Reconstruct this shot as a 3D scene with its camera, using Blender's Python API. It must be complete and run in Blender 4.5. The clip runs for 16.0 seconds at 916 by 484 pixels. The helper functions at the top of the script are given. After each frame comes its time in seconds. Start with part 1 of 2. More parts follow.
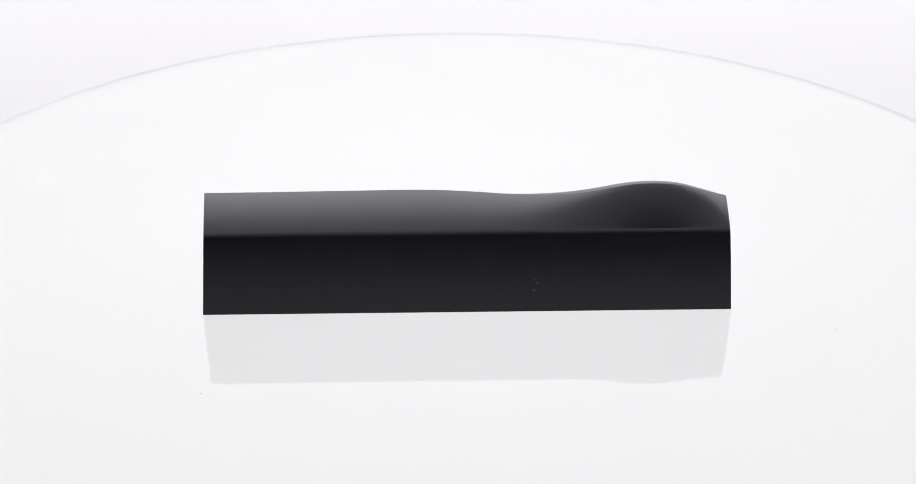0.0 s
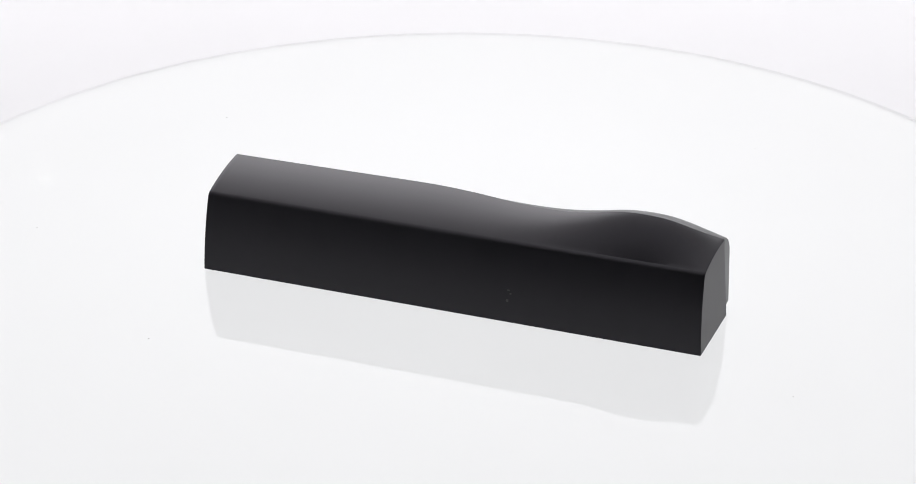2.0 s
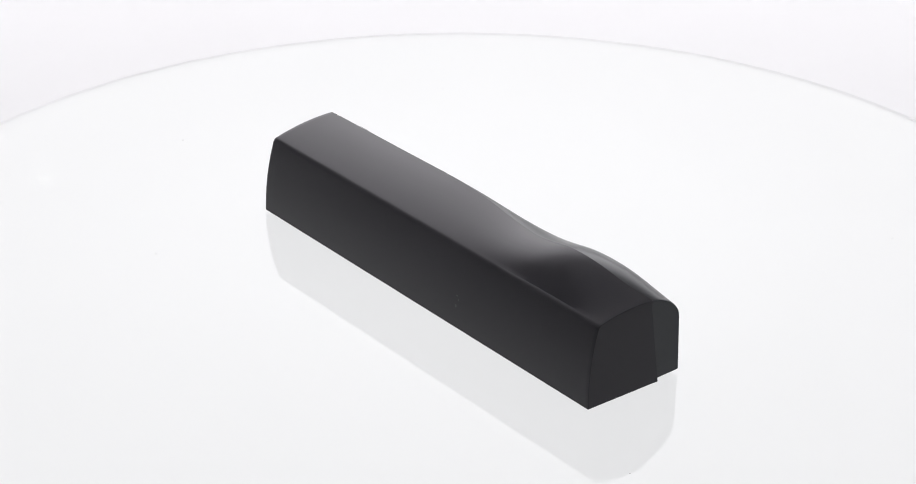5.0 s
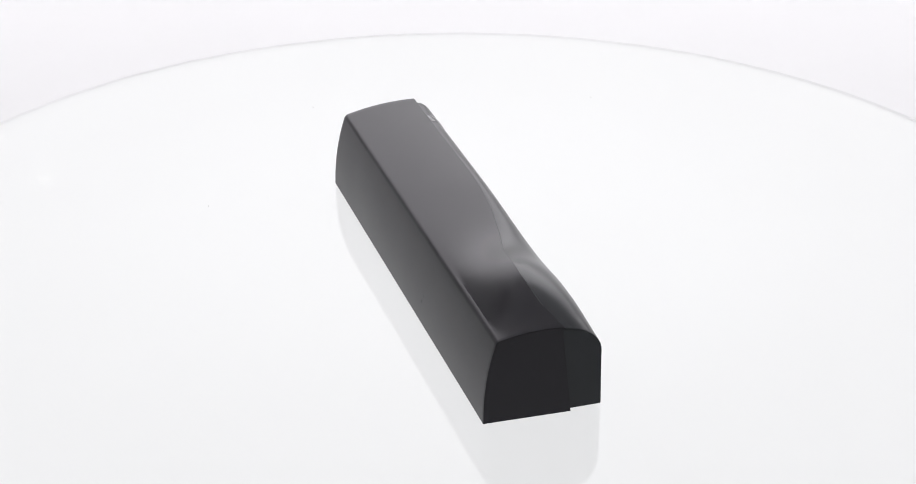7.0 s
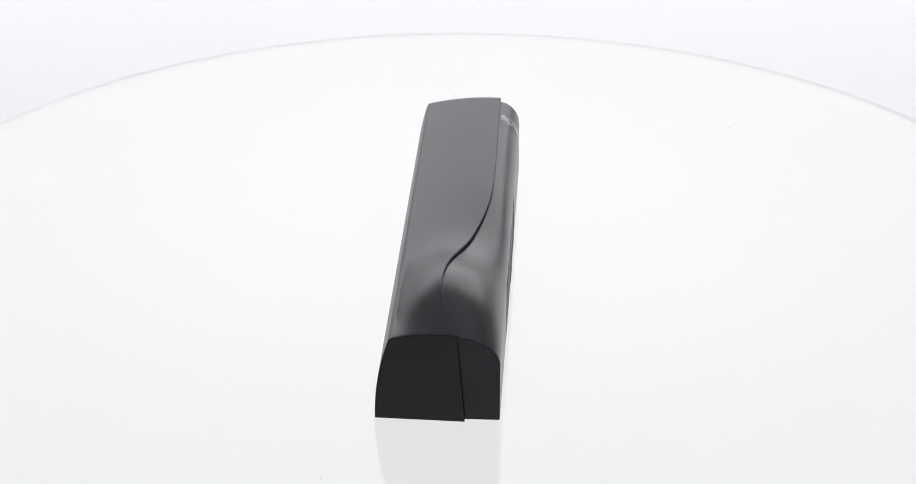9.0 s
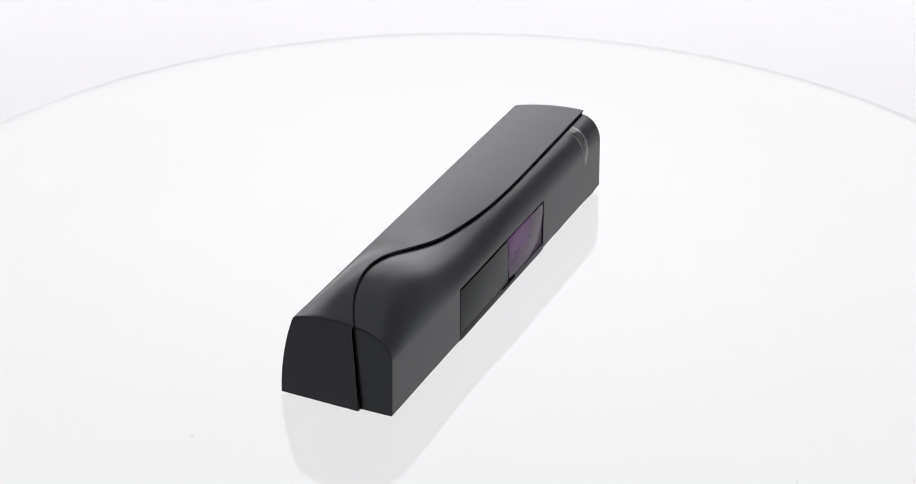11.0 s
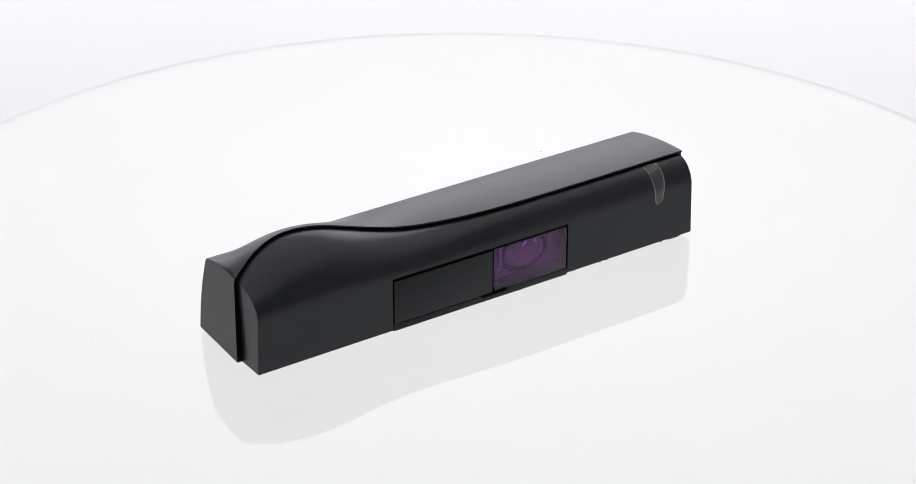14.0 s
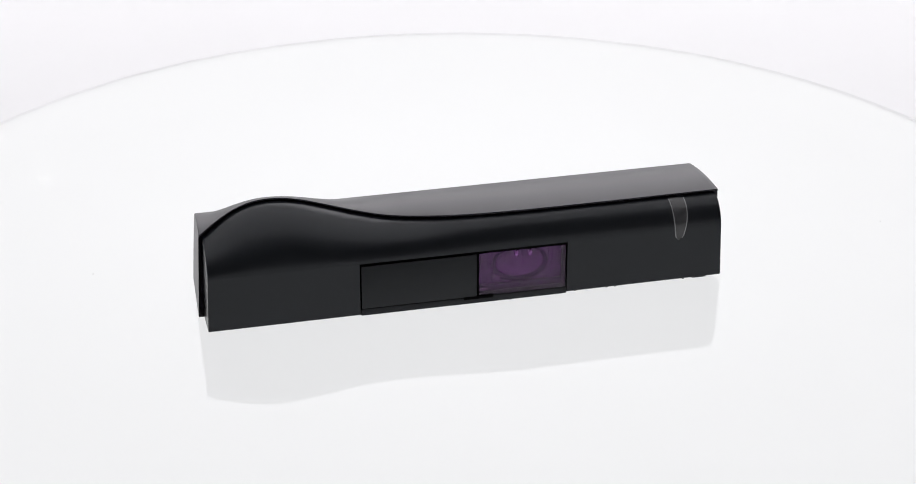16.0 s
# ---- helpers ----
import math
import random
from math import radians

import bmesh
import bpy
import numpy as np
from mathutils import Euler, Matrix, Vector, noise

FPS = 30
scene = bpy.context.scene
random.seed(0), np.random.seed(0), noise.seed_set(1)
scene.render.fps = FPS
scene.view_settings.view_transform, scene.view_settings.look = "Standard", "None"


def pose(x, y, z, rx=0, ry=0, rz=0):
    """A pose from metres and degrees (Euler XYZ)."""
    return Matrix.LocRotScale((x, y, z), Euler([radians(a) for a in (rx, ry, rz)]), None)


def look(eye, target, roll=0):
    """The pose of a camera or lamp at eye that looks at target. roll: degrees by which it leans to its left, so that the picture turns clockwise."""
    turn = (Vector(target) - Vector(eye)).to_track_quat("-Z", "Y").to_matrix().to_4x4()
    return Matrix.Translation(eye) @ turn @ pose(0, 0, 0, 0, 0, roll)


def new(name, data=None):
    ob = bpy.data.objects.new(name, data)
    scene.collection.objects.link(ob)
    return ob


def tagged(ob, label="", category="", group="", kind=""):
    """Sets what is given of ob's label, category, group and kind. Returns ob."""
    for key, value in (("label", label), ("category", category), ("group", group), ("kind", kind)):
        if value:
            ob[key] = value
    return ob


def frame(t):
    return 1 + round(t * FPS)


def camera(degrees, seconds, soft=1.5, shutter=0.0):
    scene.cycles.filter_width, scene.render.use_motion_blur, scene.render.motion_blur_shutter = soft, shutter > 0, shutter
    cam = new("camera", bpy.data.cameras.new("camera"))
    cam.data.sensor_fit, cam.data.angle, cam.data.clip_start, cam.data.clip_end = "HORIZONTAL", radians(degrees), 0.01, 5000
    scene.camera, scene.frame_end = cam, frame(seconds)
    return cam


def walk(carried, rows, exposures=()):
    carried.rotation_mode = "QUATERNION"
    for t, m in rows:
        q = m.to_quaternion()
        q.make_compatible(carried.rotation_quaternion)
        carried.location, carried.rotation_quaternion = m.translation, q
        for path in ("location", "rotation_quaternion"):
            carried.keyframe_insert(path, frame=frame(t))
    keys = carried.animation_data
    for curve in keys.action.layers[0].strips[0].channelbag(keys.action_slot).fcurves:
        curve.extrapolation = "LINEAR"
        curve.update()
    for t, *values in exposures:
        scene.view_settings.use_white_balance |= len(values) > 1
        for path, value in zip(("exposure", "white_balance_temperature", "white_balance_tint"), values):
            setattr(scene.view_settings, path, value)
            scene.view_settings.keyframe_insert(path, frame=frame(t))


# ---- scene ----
cam = camera(22.709, 16.0, soft=0.9)
EYE = pose(0.0, -1.1743, 0.6410, 90 - 27.6535, -0.0374, 0.1374)
walk(cam, [(0.0, EYE), (16.0, EYE)])

DISC_Z = -0.0018  # top of the turntable; the sensor stands on low pads

# ---- light: soft lamps of a white product studio ----
world = bpy.data.worlds.new("studio_world")
scene.world = world
world.use_nodes = True
world.node_tree.nodes["Background"].inputs["Color"].default_value = (0.9, 0.92, 1.0, 1)
world.node_tree.nodes["Background"].inputs["Strength"].default_value = 0.05


def area_lamp(name, eye, target, width, depth, watts, color):
    data = bpy.data.lights.new(name, "AREA")
    data.shape, data.size, data.size_y = "RECTANGLE", width, depth
    data.energy, data.color = watts, color
    ob = new(name, data)
    ob.matrix_world = look(eye, target)
    return ob


area_lamp("overhead_softbox", (0, 0.3, 2.42), (0, 0.25, 0), 4.2, 2.8, 20, (1.0, 0.99, 1.0))
area_lamp("back_softbox", (0, 1.76, 1.02), (0, 0.0, 1.02), 2.8, 1.5, 24.4, (1.0, 0.98, 1.012))
# unseen lamps added beneath the opal disc whiten it; the core one lifts its middle
for name, y, z, size, watts in (("under_disc_lamp", 0.0, -0.003, 0.764, 1.135), ("under_disc_core_fill", 0.07, -0.10, 0.40, 0.027)):
    under = area_lamp(name, (0, y, DISC_Z + z), (0, y, 1), size, size, watts, (0.995, 0.997, 1.006))
    under.data.shape = "DISK"
scene.view_settings.exposure = 0.14


# ---- materials ----
def material(name, color, rough, ior=1.5, noise_scale=60.0, vary=0.1, bump=0.0, bump_scale=2500.0, rough_vary=0.05, sheen=(1, 1, 1)):
    m = bpy.data.materials.new(name)
    m.use_nodes = True
    nt = m.node_tree
    b = nt.nodes["Principled BSDF"]
    b.inputs["Roughness"].default_value = rough
    b.inputs["IOR"].default_value = ior
    b.inputs["Specular Tint"].default_value = (*sheen, 1)
    tc = nt.nodes.new("ShaderNodeTexCoord")
    nz = nt.nodes.new("ShaderNodeTexNoise")
    nz.inputs["Scale"].default_value, nz.inputs["Detail"].default_value = noise_scale, 6
    nt.links.new(tc.outputs["Object"], nz.inputs["Vector"])
    ramp = nt.nodes.new("ShaderNodeValToRGB")
    ramp.color_ramp.elements[0].position, ramp.color_ramp.elements[1].position = 0.3, 0.7
    ramp.color_ramp.elements[0].color = (*[c * (1 - vary) for c in color], 1)
    ramp.color_ramp.elements[1].color = (*[min(1, c * (1 + vary)) for c in color], 1)
    nt.links.new(nz.outputs["Fac"], ramp.inputs["Fac"])
    nt.links.new(ramp.outputs["Color"], b.inputs["Base Color"])
    rr = nt.nodes.new("ShaderNodeMapRange")
    rr.inputs["To Min"].default_value, rr.inputs["To Max"].default_value = max(0, rough - rough_vary), rough + rough_vary
    nt.links.new(nz.outputs["Fac"], rr.inputs["Value"])
    nt.links.new(rr.outputs["Result"], b.inputs["Roughness"])
    if bump:
        fine = nt.nodes.new("ShaderNodeTexNoise")
        fine.inputs["Scale"].default_value, fine.inputs["Detail"].default_value = bump_scale, 2
        nt.links.new(tc.outputs["Object"], fine.inputs["Vector"])
        bp = nt.nodes.new("ShaderNodeBump")
        bp.inputs["Strength"].default_value, bp.inputs["Distance"].default_value = bump, 0.0001
        nt.links.new(fine.outputs["Fac"], bp.inputs["Height"])
        nt.links.new(bp.outputs["Normal"], b.inputs["Normal"])
    return m


BLACK = material("matte_black_plastic", (0.0064, 0.0062, 0.0076), 0.34, 1.39, 35, 0.08, 0.06, 2200, 0.03, (0.935, 0.905, 0.99))
BLACK_BODY = material("satin_black_plastic", (0.0062, 0.0070, 0.0088), 0.29, 1.41, 35, 0.08, 0.03, 2200, 0.03, (0.93, 0.96, 1.0))
PANEL = material("smooth_black_panel", (0.0054, 0.0060, 0.0072), 0.48, 1.38, 50, 0.08, sheen=(0.93, 0.96, 1.0))
# near-black that paints the shade in recess gaps and slot; also the black pads
DARK = material("recess_shade_and_pad_black", (0.003, 0.003, 0.0034), 0.9, 1.1, 40, 0.1)
RIM = material("polished_acrylic_edge", (0.93, 0.93, 0.935), 0.05, 1.26, 20, 0.01)
BEAD = material("grey_clear_edge", (0.95, 0.95, 0.955), 0.2, 1.3, 20, 0.02)
PAPER = material("white_backdrop_paper", (0.96, 0.958, 0.962), 0.85, 1.3, 6, 0.012, 0.1, 900)
WALL = material("white_studio_wall", (0.78, 0.78, 0.79), 0.8, 1.3, 3, 0.03)
DRUM = material("grey_drum_lining", (0.15, 0.15, 0.152), 0.8, 1.3, 3, 0.03)
# grey of the unseen rear wall, set for the dark reflections facing the camera
GREY = material("dark_grey_reflection_wall", (0.14, 0.14, 0.145), 0.85, 1.3, 3, 0.06)
DUST = material("grey_dust", (0.35, 0.33, 0.32), 0.9, 1.3, 500, 0.2)
SCUFF = material("pale_scuff", (0.05, 0.05, 0.052), 0.7, 1.4, 500, 0.2)
INNER = material("violet_lens_plastic", (0.70, 0.52, 0.74), 0.12, 1.6, 200, 0.15)
HOUSING = material("violet_grey_housing", (0.54, 0.38, 0.60), 0.6, 1.3, 260, 0.25)
RING = material("dark_violet_ring", (0.2, 0.135, 0.225), 0.5, 1.4, 90, 0.12)
LOBE = material("glossy_violet_lobe", (0.62, 0.46, 0.66), 0.10, 1.9, 200, 0.12)
# mirror metal that stands in for the bright highlights on the lens
GLINT = material("painted_glint_metal", (0.98, 0.86, 0.99), 0.10, 1.5, 200, 0.05)
GLINT.node_tree.nodes["Principled BSDF"].inputs["Metallic"].default_value = 1.0
GUIDE = material("clear_light_guide", (0.038, 0.038, 0.04), 0.08, 1.55, 200, 0.12)
GUIDE_RIM = material("pale_light_guide_edge", (0.22, 0.22, 0.225), 0.12, 1.5, 200, 0.1)


def tinted_pane(name, tint, milk):
    m = bpy.data.materials.new(name)
    m.use_nodes = True
    nt = m.node_tree
    nt.nodes.remove(nt.nodes["Principled BSDF"])
    out = nt.nodes["Material Output"]
    clear, gloss, mix, fr = (nt.nodes.new(k) for k in ("ShaderNodeBsdfTransparent", "ShaderNodeBsdfGlossy", "ShaderNodeMixShader", "ShaderNodeLayerWeight"))
    clear.inputs["Color"].default_value = (*tint, 1)
    gloss.inputs["Roughness"].default_value = 0.12
    steep, level = nt.nodes.new("ShaderNodeMath"), nt.nodes.new("ShaderNodeMath")
    steep.operation, steep.inputs[1].default_value = "POWER", 3.0
    level.operation, level.inputs[1].default_value, level.inputs[2].default_value = "MULTIPLY_ADD", 0.32, 0.025
    fr.inputs["Blend"].default_value = 0.5
    nt.links.new(fr.outputs["Facing"], steep.inputs[0])
    nt.links.new(steep.outputs["Value"], level.inputs[0])
    nt.links.new(level.outputs["Value"], mix.inputs["Fac"])
    haze, cloudy = nt.nodes.new("ShaderNodeBsdfDiffuse"), nt.nodes.new("ShaderNodeMixShader")
    haze.inputs["Color"].default_value = (*milk, 1)
    cloudy.inputs["Fac"].default_value = 0.2
    nt.links.new(clear.outputs["BSDF"], cloudy.inputs[1])
    nt.links.new(haze.outputs["BSDF"], cloudy.inputs[2])
    nt.links.new(cloudy.outputs["Shader"], mix.inputs[1])
    nt.links.new(gloss.outputs["BSDF"], mix.inputs[2])
    nt.links.new(mix.outputs["Shader"], out.inputs["Surface"])
    return m


def opal_acrylic(name):
    """Polished opal acrylic: a milky sheet that lets part of the light through, under a clear gloss."""
    m = bpy.data.materials.new(name)
    m.use_nodes = True
    nt = m.node_tree
    nt.nodes.remove(nt.nodes["Principled BSDF"])
    out = nt.nodes["Material Output"]
    milk, through_light, body, gloss, mix, fr, tc, nz, ramp = (nt.nodes.new(k) for k in (
        "ShaderNodeBsdfDiffuse", "ShaderNodeBsdfTranslucent", "ShaderNodeMixShader", "ShaderNodeBsdfGlossy", "ShaderNodeMixShader",
        "ShaderNodeFresnel", "ShaderNodeTexCoord", "ShaderNodeTexNoise", "ShaderNodeValToRGB"))
    nz.inputs["Scale"].default_value, nz.inputs["Detail"].default_value = 9, 5
    ramp.color_ramp.elements[0].color, ramp.color_ramp.elements[1].color = (0.874, 0.876, 0.878, 1), (0.888, 0.89, 0.892, 1)
    nt.links.new(tc.outputs["Object"], nz.inputs["Vector"])
    nt.links.new(nz.outputs["Fac"], ramp.inputs["Fac"])
    nt.links.new(ramp.outputs["Color"], milk.inputs["Color"])
    nt.links.new(ramp.outputs["Color"], through_light.inputs["Color"])
    body.inputs["Fac"].default_value = 0.95
    gloss.inputs["Roughness"].default_value = 0.006
    fr.inputs["IOR"].default_value = 1.36
    nt.links.new(milk.outputs["BSDF"], body.inputs[1])
    nt.links.new(through_light.outputs["BSDF"], body.inputs[2])
    nt.links.new(fr.outputs["Fac"], mix.inputs["Fac"])
    nt.links.new(body.outputs["Shader"], mix.inputs[1])
    nt.links.new(gloss.outputs["BSDF"], mix.inputs[2])
    nt.links.new(mix.outputs["Shader"], out.inputs["Surface"])
    return m


ACRYLIC = opal_acrylic("opal_white_acrylic")
PURPLE = tinted_pane("purple_translucent_plastic", (0.76, 0.585, 0.80), (0.15, 0.10, 0.17))


def glowing(name, color, strength):
    m = bpy.data.materials.new(name)
    m.use_nodes = True
    b = m.node_tree.nodes["Principled BSDF"]
    b.inputs["Emission Color"].default_value = (*color, 1)
    b.inputs["Emission Strength"].default_value = strength
    return m


# glow of the added strips that make the white glint in the disc
GLOW = glowing("disc_glint_glow", (1, 0.99, 0.97), 4.0)


# ---- mesh helpers ----
def part(name, bm, mat, parent, label="", sharp=25):
    bmesh.ops.recalc_face_normals(bm, faces=bm.faces)
    for f in bm.faces:
        f.smooth = True
    for f in bm.faces:
        if len(f.verts) > 4:
            f.smooth = False
    for e in bm.edges:
        if any(len(f.verts) > 4 for f in e.link_faces):
            e.smooth = False
        if len(e.link_faces) != 2 or e.calc_face_angle() > radians(sharp):
            e.smooth = False
    me = bpy.data.meshes.new(name)
    bm.to_mesh(me)
    bm.free()
    me.materials.append(mat)
    ob = new(name, me)
    if parent:
        ob.parent = parent
    if label:
        ob["label"] = label
    return ob


def block(x0, x1, y0, y1, z0, z1, bevel=0.0):
    bm = bmesh.new()
    bmesh.ops.create_cube(bm, size=1)
    for v in bm.verts:
        v.co = (x0 + (v.co.x + 0.5) * (x1 - x0), y0 + (v.co.y + 0.5) * (y1 - y0), z0 + (v.co.z + 0.5) * (z1 - z0))
    if bevel:
        bmesh.ops.bevel(bm, geom=bm.edges[:], offset=bevel, segments=2, affect="EDGES", profile=0.5)
    return bm


def lathe(profile, steps=256):
    """A solid of revolution about z from (radius, height) pairs."""
    bm = bmesh.new()
    rings = []
    for r, z in profile:
        if r == 0:
            rings.append([bm.verts.new((0, 0, z))])
        else:
            rings.append([bm.verts.new((r * math.cos(a), r * math.sin(a), z)) for a in np.linspace(0, 2 * math.pi, steps, endpoint=False)])
    for a, b in zip(rings, rings[1:]):
        for i in range(steps):
            j = (i + 1) % steps
            quad = [a[i % len(a)], a[j % len(a)], b[j % len(b)], b[i % len(b)]]
            bm.faces.new(list(dict.fromkeys(quad)))
    return bm


def loft(rings, skip=()):
    """A closed skin over rings of equal length; skip holds (ring, point) of quads to leave open."""
    bm = bmesh.new()
    vs = [[bm.verts.new(p) for p in ring] for ring in rings]
    n = len(rings[0])
    for k, (a, b) in enumerate(zip(vs, vs[1:])):
        for i in range(n):
            if (k, i) not in skip:
                bm.faces.new((a[i], a[(i + 1) % n], b[(i + 1) % n], b[i]))
    bm.faces.new(vs[0])
    bm.faces.new(vs[-1][::-1])
    return bm


def spline(knots, values):
    """A natural cubic through a few control values."""
    x, y = np.array(knots), np.array(values)
    n, h = len(x), np.diff(x)
    a, r = np.eye(n), np.zeros(n)
    for i in range(1, n - 1):
        a[i, i - 1:i + 2] = h[i - 1], 2 * (h[i - 1] + h[i]), h[i]
        r[i] = 6 * ((y[i + 1] - y[i]) / h[i] - (y[i] - y[i - 1]) / h[i - 1])
    m = np.linalg.solve(a, r)

    def at(q):
        k = int(np.clip(np.searchsorted(x, q) - 1, 0, n - 2))
        t, d = q - x[k], h[k]
        return y[k] + t * ((y[k + 1] - y[k]) / d - d * (2 * m[k] + m[k + 1]) / 6) + t * t * m[k] / 2 + t ** 3 * (m[k + 1] - m[k]) / (6 * d)
    return at


# ---- the studio ----
def studio():
    # table sweep of white paper that curls up behind the turntable
    prof = [(-2.6, -0.12), (-1.2, -0.12), (0.0, -0.12), (0.75, -0.12)]
    prof += [(1.15 + 0.75 * math.sin(a), 0.63 - 0.75 * math.cos(a)) for a in np.linspace(0, math.pi / 2, 14)]
    prof += [(1.9, 1.4), (1.9, 2.5)]
    bm = bmesh.new()
    rows = []
    for y, z in prof + [(y + 0.03, z - 0.03) for y, z in prof[::-1]]:
        rows.append([bm.verts.new((x, y, z)) for x in np.linspace(-2.3, 2.3, 9)])
    n = len(rows)
    for k in range(n):
        a, b = rows[k], rows[(k + 1) % n]
        for i in range(8):
            bm.faces.new((a[i], a[i + 1], b[i + 1], b[i]))
    for i in (0, 8):
        bm.faces.new([r[i] for r in rows])
    tagged(part("backdrop", bm, PAPER, None), "seamless white paper backdrop curving up behind the turntable", "backdrop", kind="structure")
    # unseen enclosure, added for bounce and reflections; its rear is kept dark
    for name, box, mat in (
            ("wall_left", (-2.4, -2.31, -2.6, 2.0, -0.2, 2.5), WALL), ("wall_right", (2.31, 2.4, -2.6, 2.0, -0.2, 2.5), WALL),
            ("wall_rear", (-2.4, 2.4, -2.7, -2.61, -0.2, 2.5), GREY), ("ceiling", (-2.4, 2.4, -2.7, 2.0, 2.51, 2.6), WALL)):
        tagged(part(name, block(*box), mat, None), "plain matt studio " + name.split("_")[0], name.split("_")[0], kind="structure")


def glint_strips():
    """A small unseen cluster of glowing strips, added before the backdrop so that the polished disc mirrors a glint."""
    lamp = tagged(new("glint_strips"), "unseen cluster of four short glowing strips, added for the glint in the disc", "lamp")
    lamp.matrix_world = pose(-0.586, 1.70, 0.7605)
    part("carrier", block(-0.0008, 0.0008, 0.0, 0.002, -0.008, 0.0105), WALL, lamp, "thin white carrier bar")
    for x, z, w in ((0.0035, -0.006, 0.010), (-0.006, -0.0006, 0.010), (0.0062, 0.0018, 0.0105), (-0.003, 0.0093, 0.010)):
        s = part("strip", block(-w / 2, w / 2, -0.004, -0.001, -0.0010, 0.0010, 0.0004), GLOW, lamp, "lit white strip")
        s.matrix_basis = pose(x, 0, z, 0, -8, 0)


def turntable():
    table = tagged(new("turntable"), "round glossy opal white acrylic turntable, softly lit from beneath", "turntable")
    R = 0.3848
    # the sheet is one skin thick, so that light passes it once
    part("disc", lathe([(0, 0), (0.1, 0), (0.25, 0), (R - 0.0024, 0), (R - 0.0023, -0.0002), (R - 0.0023, -0.006)], 360), ACRYLIC, table)
    part("rim", lathe([(R - 0.00225, -0.006), (R - 0.00225, -0.0002), (R - 0.0021, 0.0), (R - 0.0006, 0.0), (R - 0.0005, -0.0001), (R - 0.0005, -0.006), (R - 0.00225, -0.006)], 360), RIM, table, "polished acrylic rim")
    part("edge_bead", lathe([(R - 0.0004, -0.004), (R - 0.0004, -0.0002), (R - 0.0002, 0.0), (R, -0.0003), (R, -0.004), (R - 0.0004, -0.004)], 360), BEAD, table, "fine grey edge bead")
    for x, y, r in ((-0.1442, -0.1203, 0.00045), (-0.228, 0.167, 0.0004), (0.21, -0.06, 0.0004), (0.12, 0.24, 0.0004), (-0.27, -0.02, 0.0004)):
        bm = bmesh.new()
        bmesh.ops.create_icosphere(bm, subdivisions=1, radius=r)
        for v in bm.verts:
            v.co = Vector((v.co.x * random.uniform(0.6, 1.5), v.co.y * random.uniform(0.6, 1.3), v.co.z * 0.4)) + Vector((x, y, r * 0.3))
        part("dust_speck", bm, DUST, table, "tiny grey dust speck")
    return table


def light_base():
    # unseen drum, added to enclose the lamps; its grey limits the bounce
    base = tagged(new("light_base"), "unseen low grey drum added round the fill lamps under the disc", "light box")
    part("drum", lathe([(0, -0.1165), (0.3807, -0.1165), (0.3807, -0.0062), (0.3827, -0.0062), (0.3832, -0.0075), (0.3832, -0.1175), (0, -0.1175)], 180), DRUM, base, "grey drum wall and floor")
    base.matrix_world = pose(0, 0, DISC_Z)
    return base


# ---- the sensor: a long black housing, its cover parted from the front body by a swooping seam ----
KNOTS = (-0.1487, -0.10, -0.05, -0.02, 0.01, 0.03, 0.05, 0.065, 0.08, 0.095, 0.11, 0.125, 0.14, 0.1534)
seam_y = spline(KNOTS, (0.0163, 0.0168, 0.0173, 0.0170, 0.0142, 0.0107, 0.0066, 0.0026, -0.0005, -0.0024, -0.0038, -0.0033, 0.0002, 0.0072))
seam_z = spline(KNOTS, (0.0514, 0.0514, 0.0515, 0.0516, 0.0513, 0.0514, 0.0528, 0.0554, 0.0591, 0.0629, 0.0644, 0.0629, 0.0575, 0.0508))
A_END, B_END = -0.1489, 0.1533
FOOT_Y = 0.0100
EDGE_Y, EDGE_Z = -0.0299, 0.0472
WIN_A, WIN_B, WIN_TOP = -0.0557, 0.0659, 0.0336


def foot_back(x):
    """Where the lower edge of the back stands; it is a little further out at the humped end."""
    return -0.0373 - 0.0025 * x


def back(x, z):
    """The back leans in towards the top in a slight curve."""
    return foot_back(x) + (EDGE_Y - foot_back(x)) * (z / EDGE_Z) ** 2.2


def front(x):
    """Where the flat front stands; it is a little deeper at the humped end."""
    return 0.0283 + 0.0005 * x


def low(x):
    """The height of the body's lower edge over the disc."""
    return 0.0009 - 0.0025 * x


def hump(x):
    """How far the top rises here above its straight run, from 0 to 1."""
    return max(0.0, min(1.0, (seam_z(x) - 0.0515) / 0.0135))


def near_end(x):
    """0 along the housing, growing to 1 at either end."""
    return max(0.0, (x - 0.12) / (B_END - 0.12), (-0.12 - x) / (-0.12 - A_END))


def cover_end(x, y, z):
    """The cover's ends lean in towards the top and stand out a little towards the seam."""
    return x + math.copysign(1, x) * near_end(x) * (0.060 * (y + 0.0373) - 0.0026 * z / 0.05)


def body_end(x, z):
    """The ends of the front body stand square and lean in towards the top."""
    return x - math.copysign(near_end(x) * 0.0017 * z / 0.05, x)


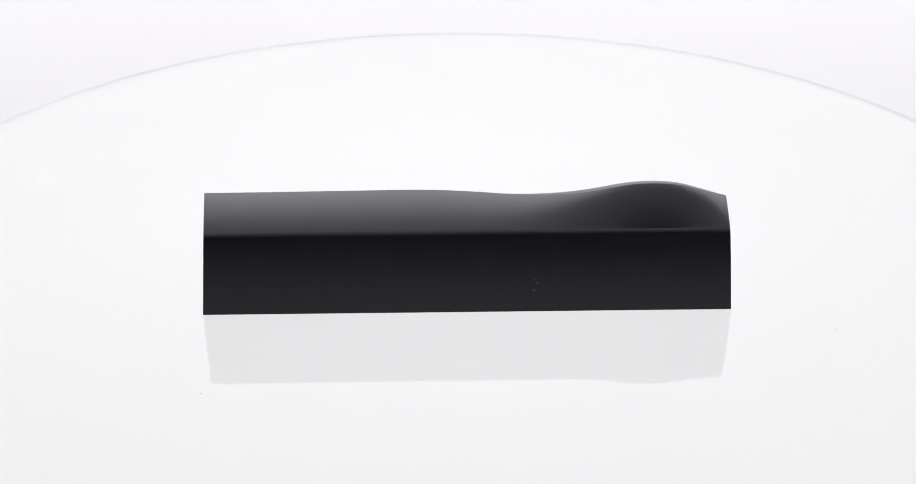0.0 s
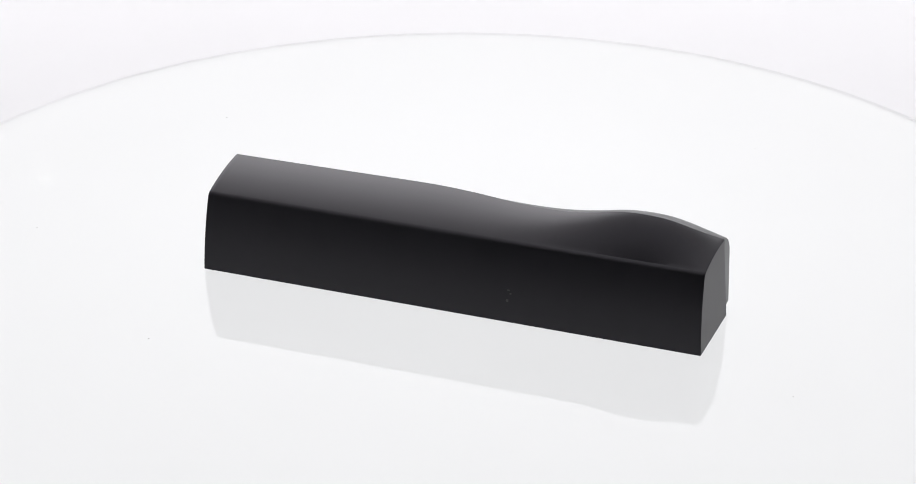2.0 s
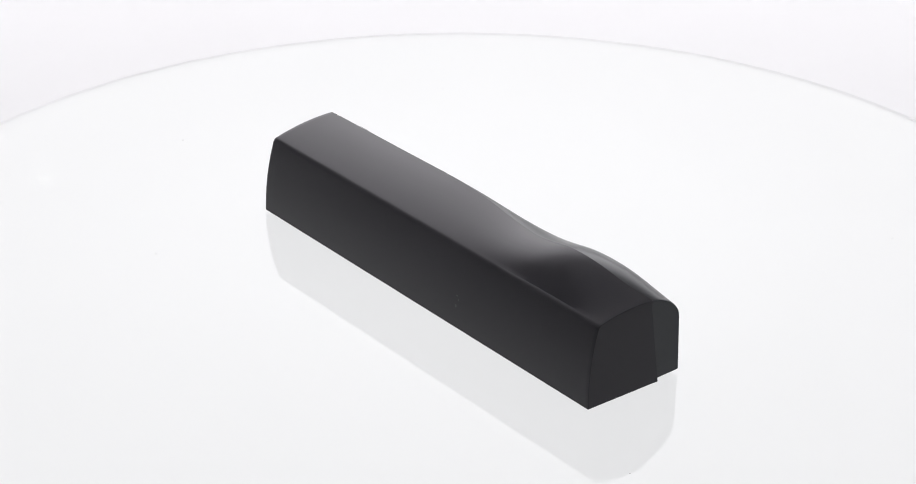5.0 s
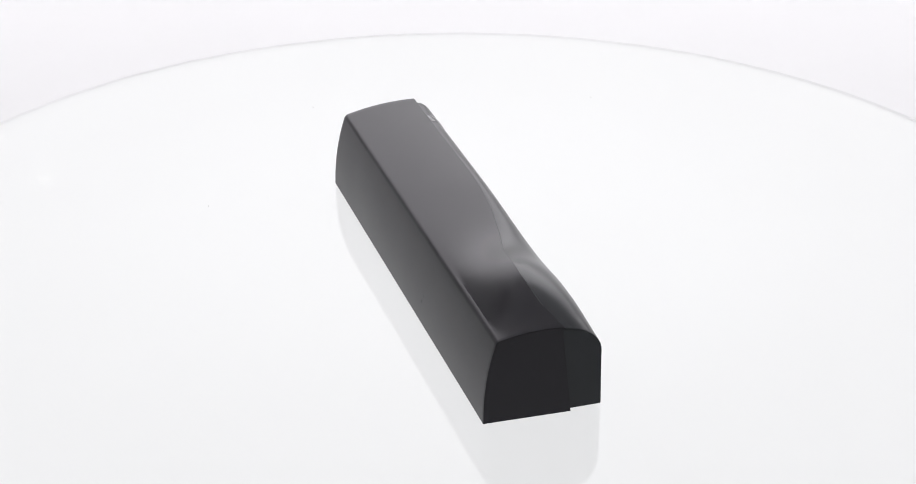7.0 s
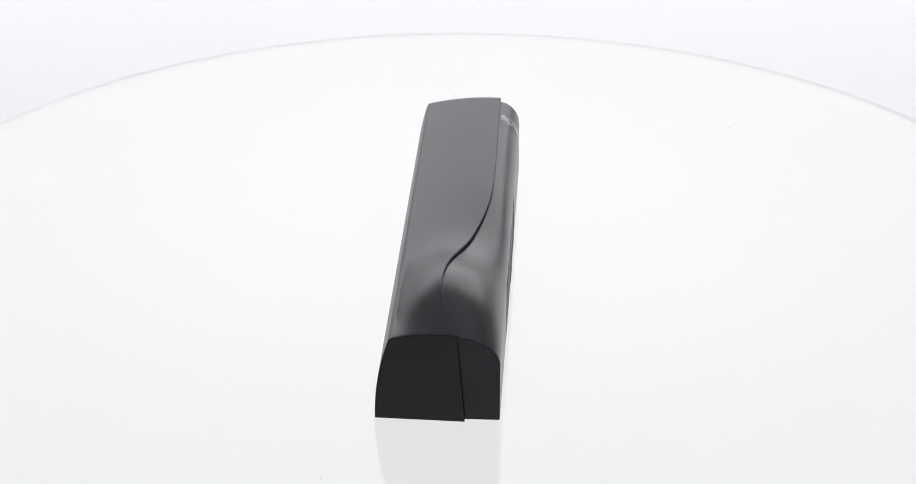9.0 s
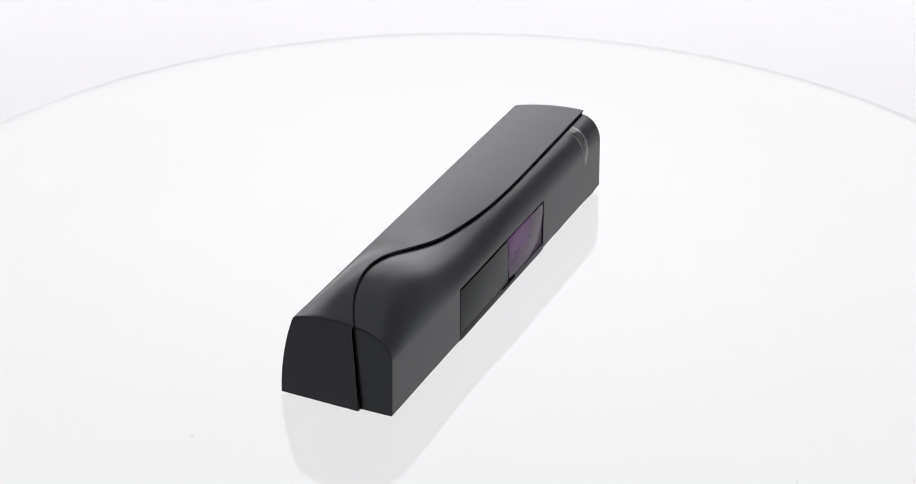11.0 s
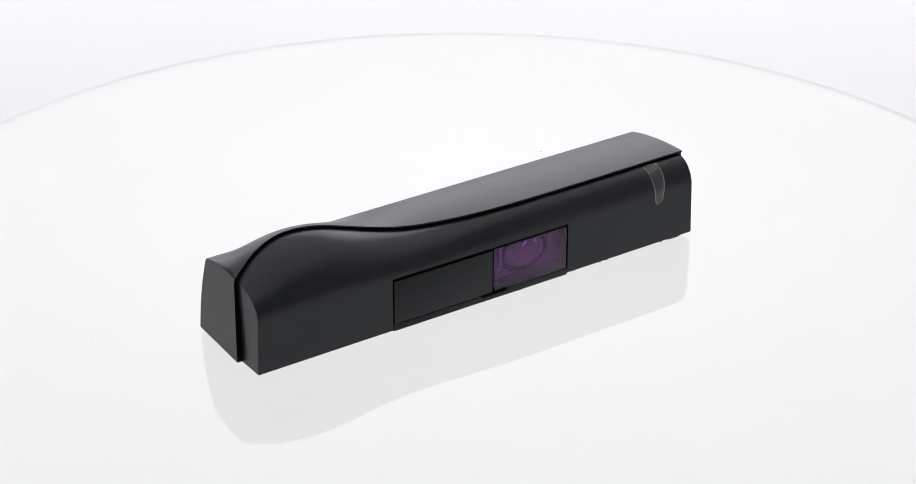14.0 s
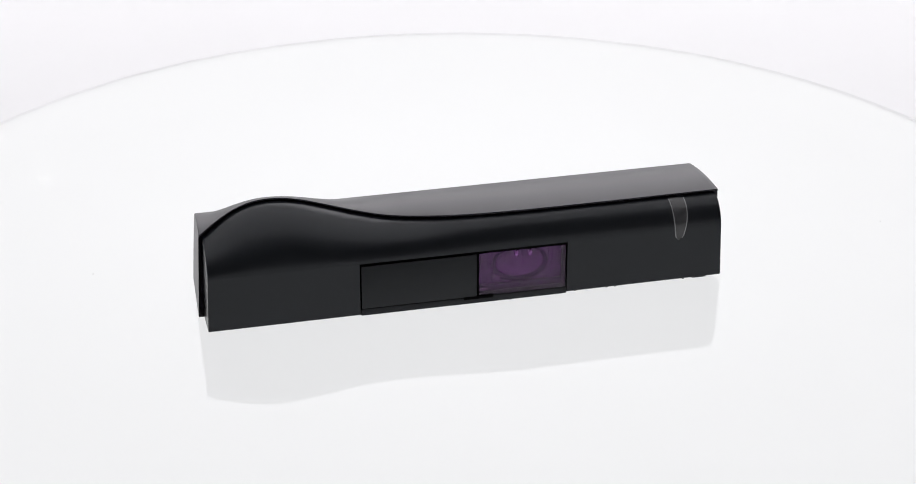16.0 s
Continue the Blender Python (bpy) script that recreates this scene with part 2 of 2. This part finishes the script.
def cover_section(x):
    sy, sz = seam_y(x), seam_z(x)
    pts = [(FOOT_Y + (foot_back(x) - FOOT_Y) * k / 4, 0.0008 * (1 - k / 4)) for k in range(4)]
    for k in range(10):
        z = (EDGE_Z - 0.0022) * k / 9
        pts.append((back(x, z), z))
    # the long back edge is softly rounded
    y0, z0 = EDGE_Y + 0.0022, EDGE_Z + 0.0005
    for k in range(1, 8):
        u = k / 8
        a, b, c = (1 - u) ** 2, 2 * u * (1 - u), u * u
        pts.append((a * back(x, EDGE_Z - 0.0022) + b * EDGE_Y + c * y0, a * (EDGE_Z - 0.0022) + b * EDGE_Z + c * z0))
    base = min(sz, 0.0515)
    for k in range(17):
        u = k / 16
        z = z0 + (base - z0) * u + 0.0016 * 4 * u * (1 - u) + (sz - base) * (0.5 * u + 0.5 * math.sin(u * math.pi / 2))
        pts.append((y0 + (sy - 0.0004 - y0) * u, z))
    pts += [(sy, sz - 0.0005), (sy - 0.0011, sz - 0.0013), (sy - 0.0012, sz - 0.0045)]
    return pts


def rounded_ends(x0, x1, mids, r):
    """Stations along x with two near each end where the section shrinks, as (x, shrink)."""
    return [(x0, r), (x0 + 0.3 * r, 0.3 * r), (x0 + r, 0)] + [(x, 0) for x in mids if x0 + r < x < x1 - r] + [(x1 - r, 0), (x1 - 0.3 * r, 0.3 * r), (x1, r)]


def shrunk(pts, d, floor, keep=()):
    cy, cz = sum(p[0] for p in pts) / len(pts), 0.025
    hy, hz = max(abs(p[0] - cy) for p in pts), 0.03
    return [(y if i in keep else cy + (y - cy) * (1 - d / hy), max(floor, cz + (z - cz) * (1 - d / hz))) for i, (y, z) in enumerate(pts)]


def cover_mesh():
    mids = np.linspace(A_END, B_END, 110)
    rings = []
    for x, d in rounded_ends(A_END, B_END, mids, 0.0004):
        section = cover_section(min(max(x, KNOTS[0]), KNOTS[-1]))
        wall = (0, len(section) - 3, len(section) - 2, len(section) - 1)
        rings.append([(cover_end(x, y, z), y, z) for y, z in shrunk(section, d, 0.0, wall)])
    return loft(rings)


def crown(x):
    """The line where the rounded top of the front body begins, under the cover's edge."""
    return seam_y(x) - 0.0009, seam_z(x) - (0.0021 - 0.0003 * hump(x))


def shoulder(x, a):
    """A point of the body's rounded shoulder, a from 0 at the seam to 90 degrees at the flat front."""
    y, z = crown(x)
    flat = 0.0335
    p = 1 + 0.055 * max(0.0, min(1.0, (x - 0.04) / 0.05))
    return y + (front(x) - y) * math.sin(a) ** p, flat + (z - flat) * max(0.0, math.cos(a)) ** p


def body_section(x):
    sy, sz = seam_y(x), seam_z(x)
    y, z = crown(x)
    pts = [(FOOT_Y - 0.0004, low(x)), (sy - 0.0017, sz - 0.0050), (y - 0.0007, z - 0.0004)]
    pts += [shoulder(x, a) for a in np.linspace(0, math.pi / 2, 19)]
    pts += [(front(x), WIN_TOP), (front(x), low(x) + 0.0006), (front(x) - 0.0004, low(x))]
    return pts


def body_mesh():
    mids = sorted({*np.linspace(-0.1485, 0.152, 100), WIN_A, WIN_B})
    mids = [x for x in mids if x in (WIN_A, WIN_B) or min(abs(x - WIN_A), abs(x - WIN_B)) > 0.001]
    stations = rounded_ends(-0.1494, 0.1530, mids, 0.0006)
    rings = [[(body_end(x, z), y, z) for y, z in shrunk(body_section(x), d, low(x))] for x, d in stations]
    top = len(body_section(0)) - 3
    skip = {(k, i) for k, (x, _) in enumerate(stations) if WIN_A - 1e-6 <= x < WIN_B - 1e-6 for i in (top, top + 1)}
    return loft(rings, skip)


def recess_mesh():
    y0, y1, z0 = 0.0150, 0.0277, 0.0004
    bm = bmesh.new()
    v = [bm.verts.new(p) for p in ((WIN_A, y1, z0), (WIN_B, y1, z0), (WIN_B, y1, WIN_TOP), (WIN_A, y1, WIN_TOP),
                                   (WIN_A, y0, z0), (WIN_B, y0, z0), (WIN_B, y0, WIN_TOP), (WIN_A, y0, WIN_TOP))]
    for q in ((4, 5, 6, 7), (0, 1, 5, 4), (3, 2, 6, 7), (0, 3, 7, 4), (1, 2, 6, 5)):
        bm.faces.new([v[i] for i in q])
    return bm


def indicator_mesh(grow, lift):
    """A tapering slip of clear plastic that follows the rounded shoulder."""
    bm = bmesh.new()
    grid = []
    rows = 22
    for k in range(rows + 1):
        u = k / rows
        a = radians(8) + u * radians(100)
        xa = -0.1276 - 0.0004 * math.sin(math.pi * u) + 0.0027 * u ** 3
        xb = -0.1186 - 0.0021 * u ** 1.2
        cap = math.sqrt(max(0.0, 1 - max(0.0, (u - 0.9) / 0.1) ** 2))
        mid, half = (xa + xb) / 2, (abs(xb - xa) / 2 + grow) * max(cap, 0.05)
        row = []
        for j in range(7):
            s = j / 3 - 1
            x = mid + half * s
            if a <= math.pi / 2:
                y, z = shoulder(x, a)
                y2, z2 = shoulder(x, a + 0.01)
                n = Vector((0, -(z2 - z), y2 - y)).normalized()
            else:
                y, z, n = front(x), 0.0335 - (a - math.pi / 2) * 0.020, Vector((0, 1, 0))
            p = Vector((x, y, z)) + n * lift * (1 - 0.7 * s ** 4)
            row.append((p, Vector((x, y, z)) - n * 0.0006))
        grid.append(row)
    top = [[bm.verts.new(p) for p, _ in r] for r in grid]
    low = [[bm.verts.new(q) for _, q in r] for r in grid]
    for k in range(rows):
        for j in range(6):
            bm.faces.new((top[k][j], top[k][j + 1], top[k + 1][j + 1], top[k + 1][j]))
            bm.faces.new((low[k][j], low[k + 1][j], low[k + 1][j + 1], low[k][j + 1]))
        for j in (0, 6):
            bm.faces.new((top[k][j], top[k + 1][j], low[k + 1][j], low[k][j]))
    for k in (0, rows):
        for j in range(6):
            bm.faces.new((top[k][j], top[k][j + 1], low[k][j + 1], low[k][j]))
    return bm


def dome_mesh(cx, cz, rx, rz, y0, bulge):
    """A bulging lens seen through the pane."""
    bm = bmesh.new()
    rings, n = 16, 40
    centre = bm.verts.new((cx, y0 + bulge, cz))
    last = None
    for k in range(1, rings + 1):
        u = k / rings
        y = y0 + bulge * math.sqrt(max(0.0, 1 - u ** 2.4))
        ring = [bm.verts.new((cx + rx * u * math.cos(t), y, cz + rz * u * math.sin(t))) for t in np.linspace(0, 2 * math.pi, n, endpoint=False)]
        for i in range(n):
            j = (i + 1) % n
            bm.faces.new((centre, ring[i], ring[j]) if last is None else (last[i], ring[i], ring[j], last[j]))
        last = ring
    base = [bm.verts.new((v.co.x, y0 - 0.001, v.co.z)) for v in last]
    for i in range(n):
        bm.faces.new((last[i], base[i], base[(i + 1) % n], last[(i + 1) % n]))
    bm.faces.new(base)
    return bm


def door_sensor():
    ob = tagged(new("door_sensor"), "long black plastic door sensor with purple window, lying on turntable", "sensor")
    part("cover", cover_mesh(), BLACK, ob, "matt black plastic cover")
    body = part("front_body", body_mesh(), BLACK_BODY, ob, "satin black plastic front body")
    part("window_recess", recess_mesh(), DARK, body, "dark recess behind the window")
    part("blank_panel", block(-0.0020, 0.0650, 0.0276, 0.0284, 0.0046, 0.0318, 0.0003), PANEL, body, "smooth black blank panel")
    pane = part("window_pane", block(-0.0548, -0.0037, 0.0273, 0.0281, 0.0046, 0.0319, 0.0002), PURPLE, body, "purple translucent window pane")
    pane.visible_shadow = False
    # dark strip in place of the shade in the gap over panel and pane
    part("window_gap_shade", block(-0.0553, 0.0654, 0.0256, 0.0271, 0.0314, 0.0335), DARK, body, "dark strip standing in for the shade in the gap over the window")
    part("window_divider", block(-0.0036, -0.0021, 0.0200, 0.0272, 0.0044, 0.0313), DARK, body, "dark post between the panel and the pane")
    part("lens_housing", block(-0.0540, -0.0042, 0.0195, 0.0203, 0.0044, 0.0312), HOUSING, body, "violet grey lens housing")
    part("lens_ring", dome_mesh(-0.0290, 0.0192, 0.0174, 0.0116, 0.0203, 0.0010), RING, body, "violet ring round the lens")
    part("lens", dome_mesh(-0.0290, 0.0204, 0.0142, 0.0093, 0.0208, 0.0030), INNER, body, "bulging violet lens")
    for x in (-0.0335, -0.0255):
        part("lens_lobe", dome_mesh(x, 0.0232, 0.0062, 0.0070, 0.0220, 0.0026), LOBE, body, "glossy twin lobe of the lens")
        # added mirror bead: the lobe's highlight put into shape and colour
        part("lens_glint", dome_mesh(x - 0.0008, 0.0283, 0.0017, 0.0031, 0.0238, 0.0021), GLINT, body, "mirror bead standing in for a glint on the lens")
    for x, w, z in ((-0.0470, 0.0020, 0.0185), (-0.0116, 0.0028, 0.0150)):
        part("lens_bracket", block(x - w / 2, x + w / 2, 0.0203, 0.0222, z, 0.0296, 0.0006), HOUSING, body)
    for x, z, rz in ((-0.0085, 0.0225, 0.0062), (-0.0505, 0.0170, 0.0080), (-0.0150, 0.0105, 0.0020)):
        part("side_lens", dome_mesh(x, z, 0.0028, rz, 0.0203, 0.0010), HOUSING, body, "small violet bulge beside the lens")
    part("lens_tray", block(-0.0538, -0.0043, 0.0203, 0.0228, 0.0044, 0.0078, 0.0005), RING, body, "dark violet tray under the lens")
    part("clip", block(-0.0094, -0.0050, 0.0228, 0.0244, 0.0058, 0.0068, 0.0003), INNER, body, "pale violet clip")
    part("window_sill", block(-0.0553, 0.0654, 0.0180, 0.0284, 0.0003, 0.0044, 0.0002), PANEL, body, "black lower window frame")
    part("foot", block(-0.0228, -0.0208, 0.0262, 0.0281, 0.0, 0.0005), PANEL, body)
    # no opening is cut: a near-black slip paints the slot's inner shade
    part("latch_slot_shade", block(-0.0118, 0.0055, 0.0262, 0.0287, 0.0031, 0.0047, 0.0002), DARK, body, "near-black slip standing in for the shade inside the latch slot")
    part("indicator_rim", indicator_mesh(0.0003, 0.00027), GUIDE_RIM, body, "pale edge of the indicator")
    part("indicator_light", indicator_mesh(0.0, 0.00034), GUIDE, body, "unlit clear indicator light guide")
    for x, w in ((-0.0608, 0.0012), (-0.0800, 0.0012), (-0.0852, 0.0012), (-0.1265, 0.0012), (-0.1362, 0.0085)):
        part("foot", block(x - w / 2, x + w / 2, 0.0262, front(x) - 0.0002, 0.0008, low(x) + 0.0002), BLACK_BODY, body)
    for x in (-0.125, 0.125):
        for y in (-0.022, 0.002):
            part("foot_pad", block(x - 0.006, x + 0.006, y - 0.004, y + 0.004, DISC_Z, 0.0002, 0.0003), DARK, ob, "thin black pad under the cover")
    # small scuffs on the back
    for x, z, w, h in ((0.0405, 0.0200, 0.0016, 0.0007), (0.0418, 0.0180, 0.0011, 0.0010), (0.0400, 0.0135, 0.0014, 0.0017)):
        y = back(x, z)
        part("scuff", block(x - w / 2, x + w / 2, y - 0.00003, y + 0.0003, z - h / 2, z + h / 2), SCUFF, ob, "faint pale scuff")
    return ob


studio()
glint_strips()
light_base()
table = turntable()
sensor = door_sensor()


def motions():
    """Turntable and sensor turn together at a steady 10.53 degrees a second."""
    for thing, z in ((table, DISC_Z), (sensor, 0.0)):
        walk(thing, [(t / 2, pose(0, 0, z, 0, 0, 1.65 - 10.5323 * t / 2)) for t in range(33)])


motions()
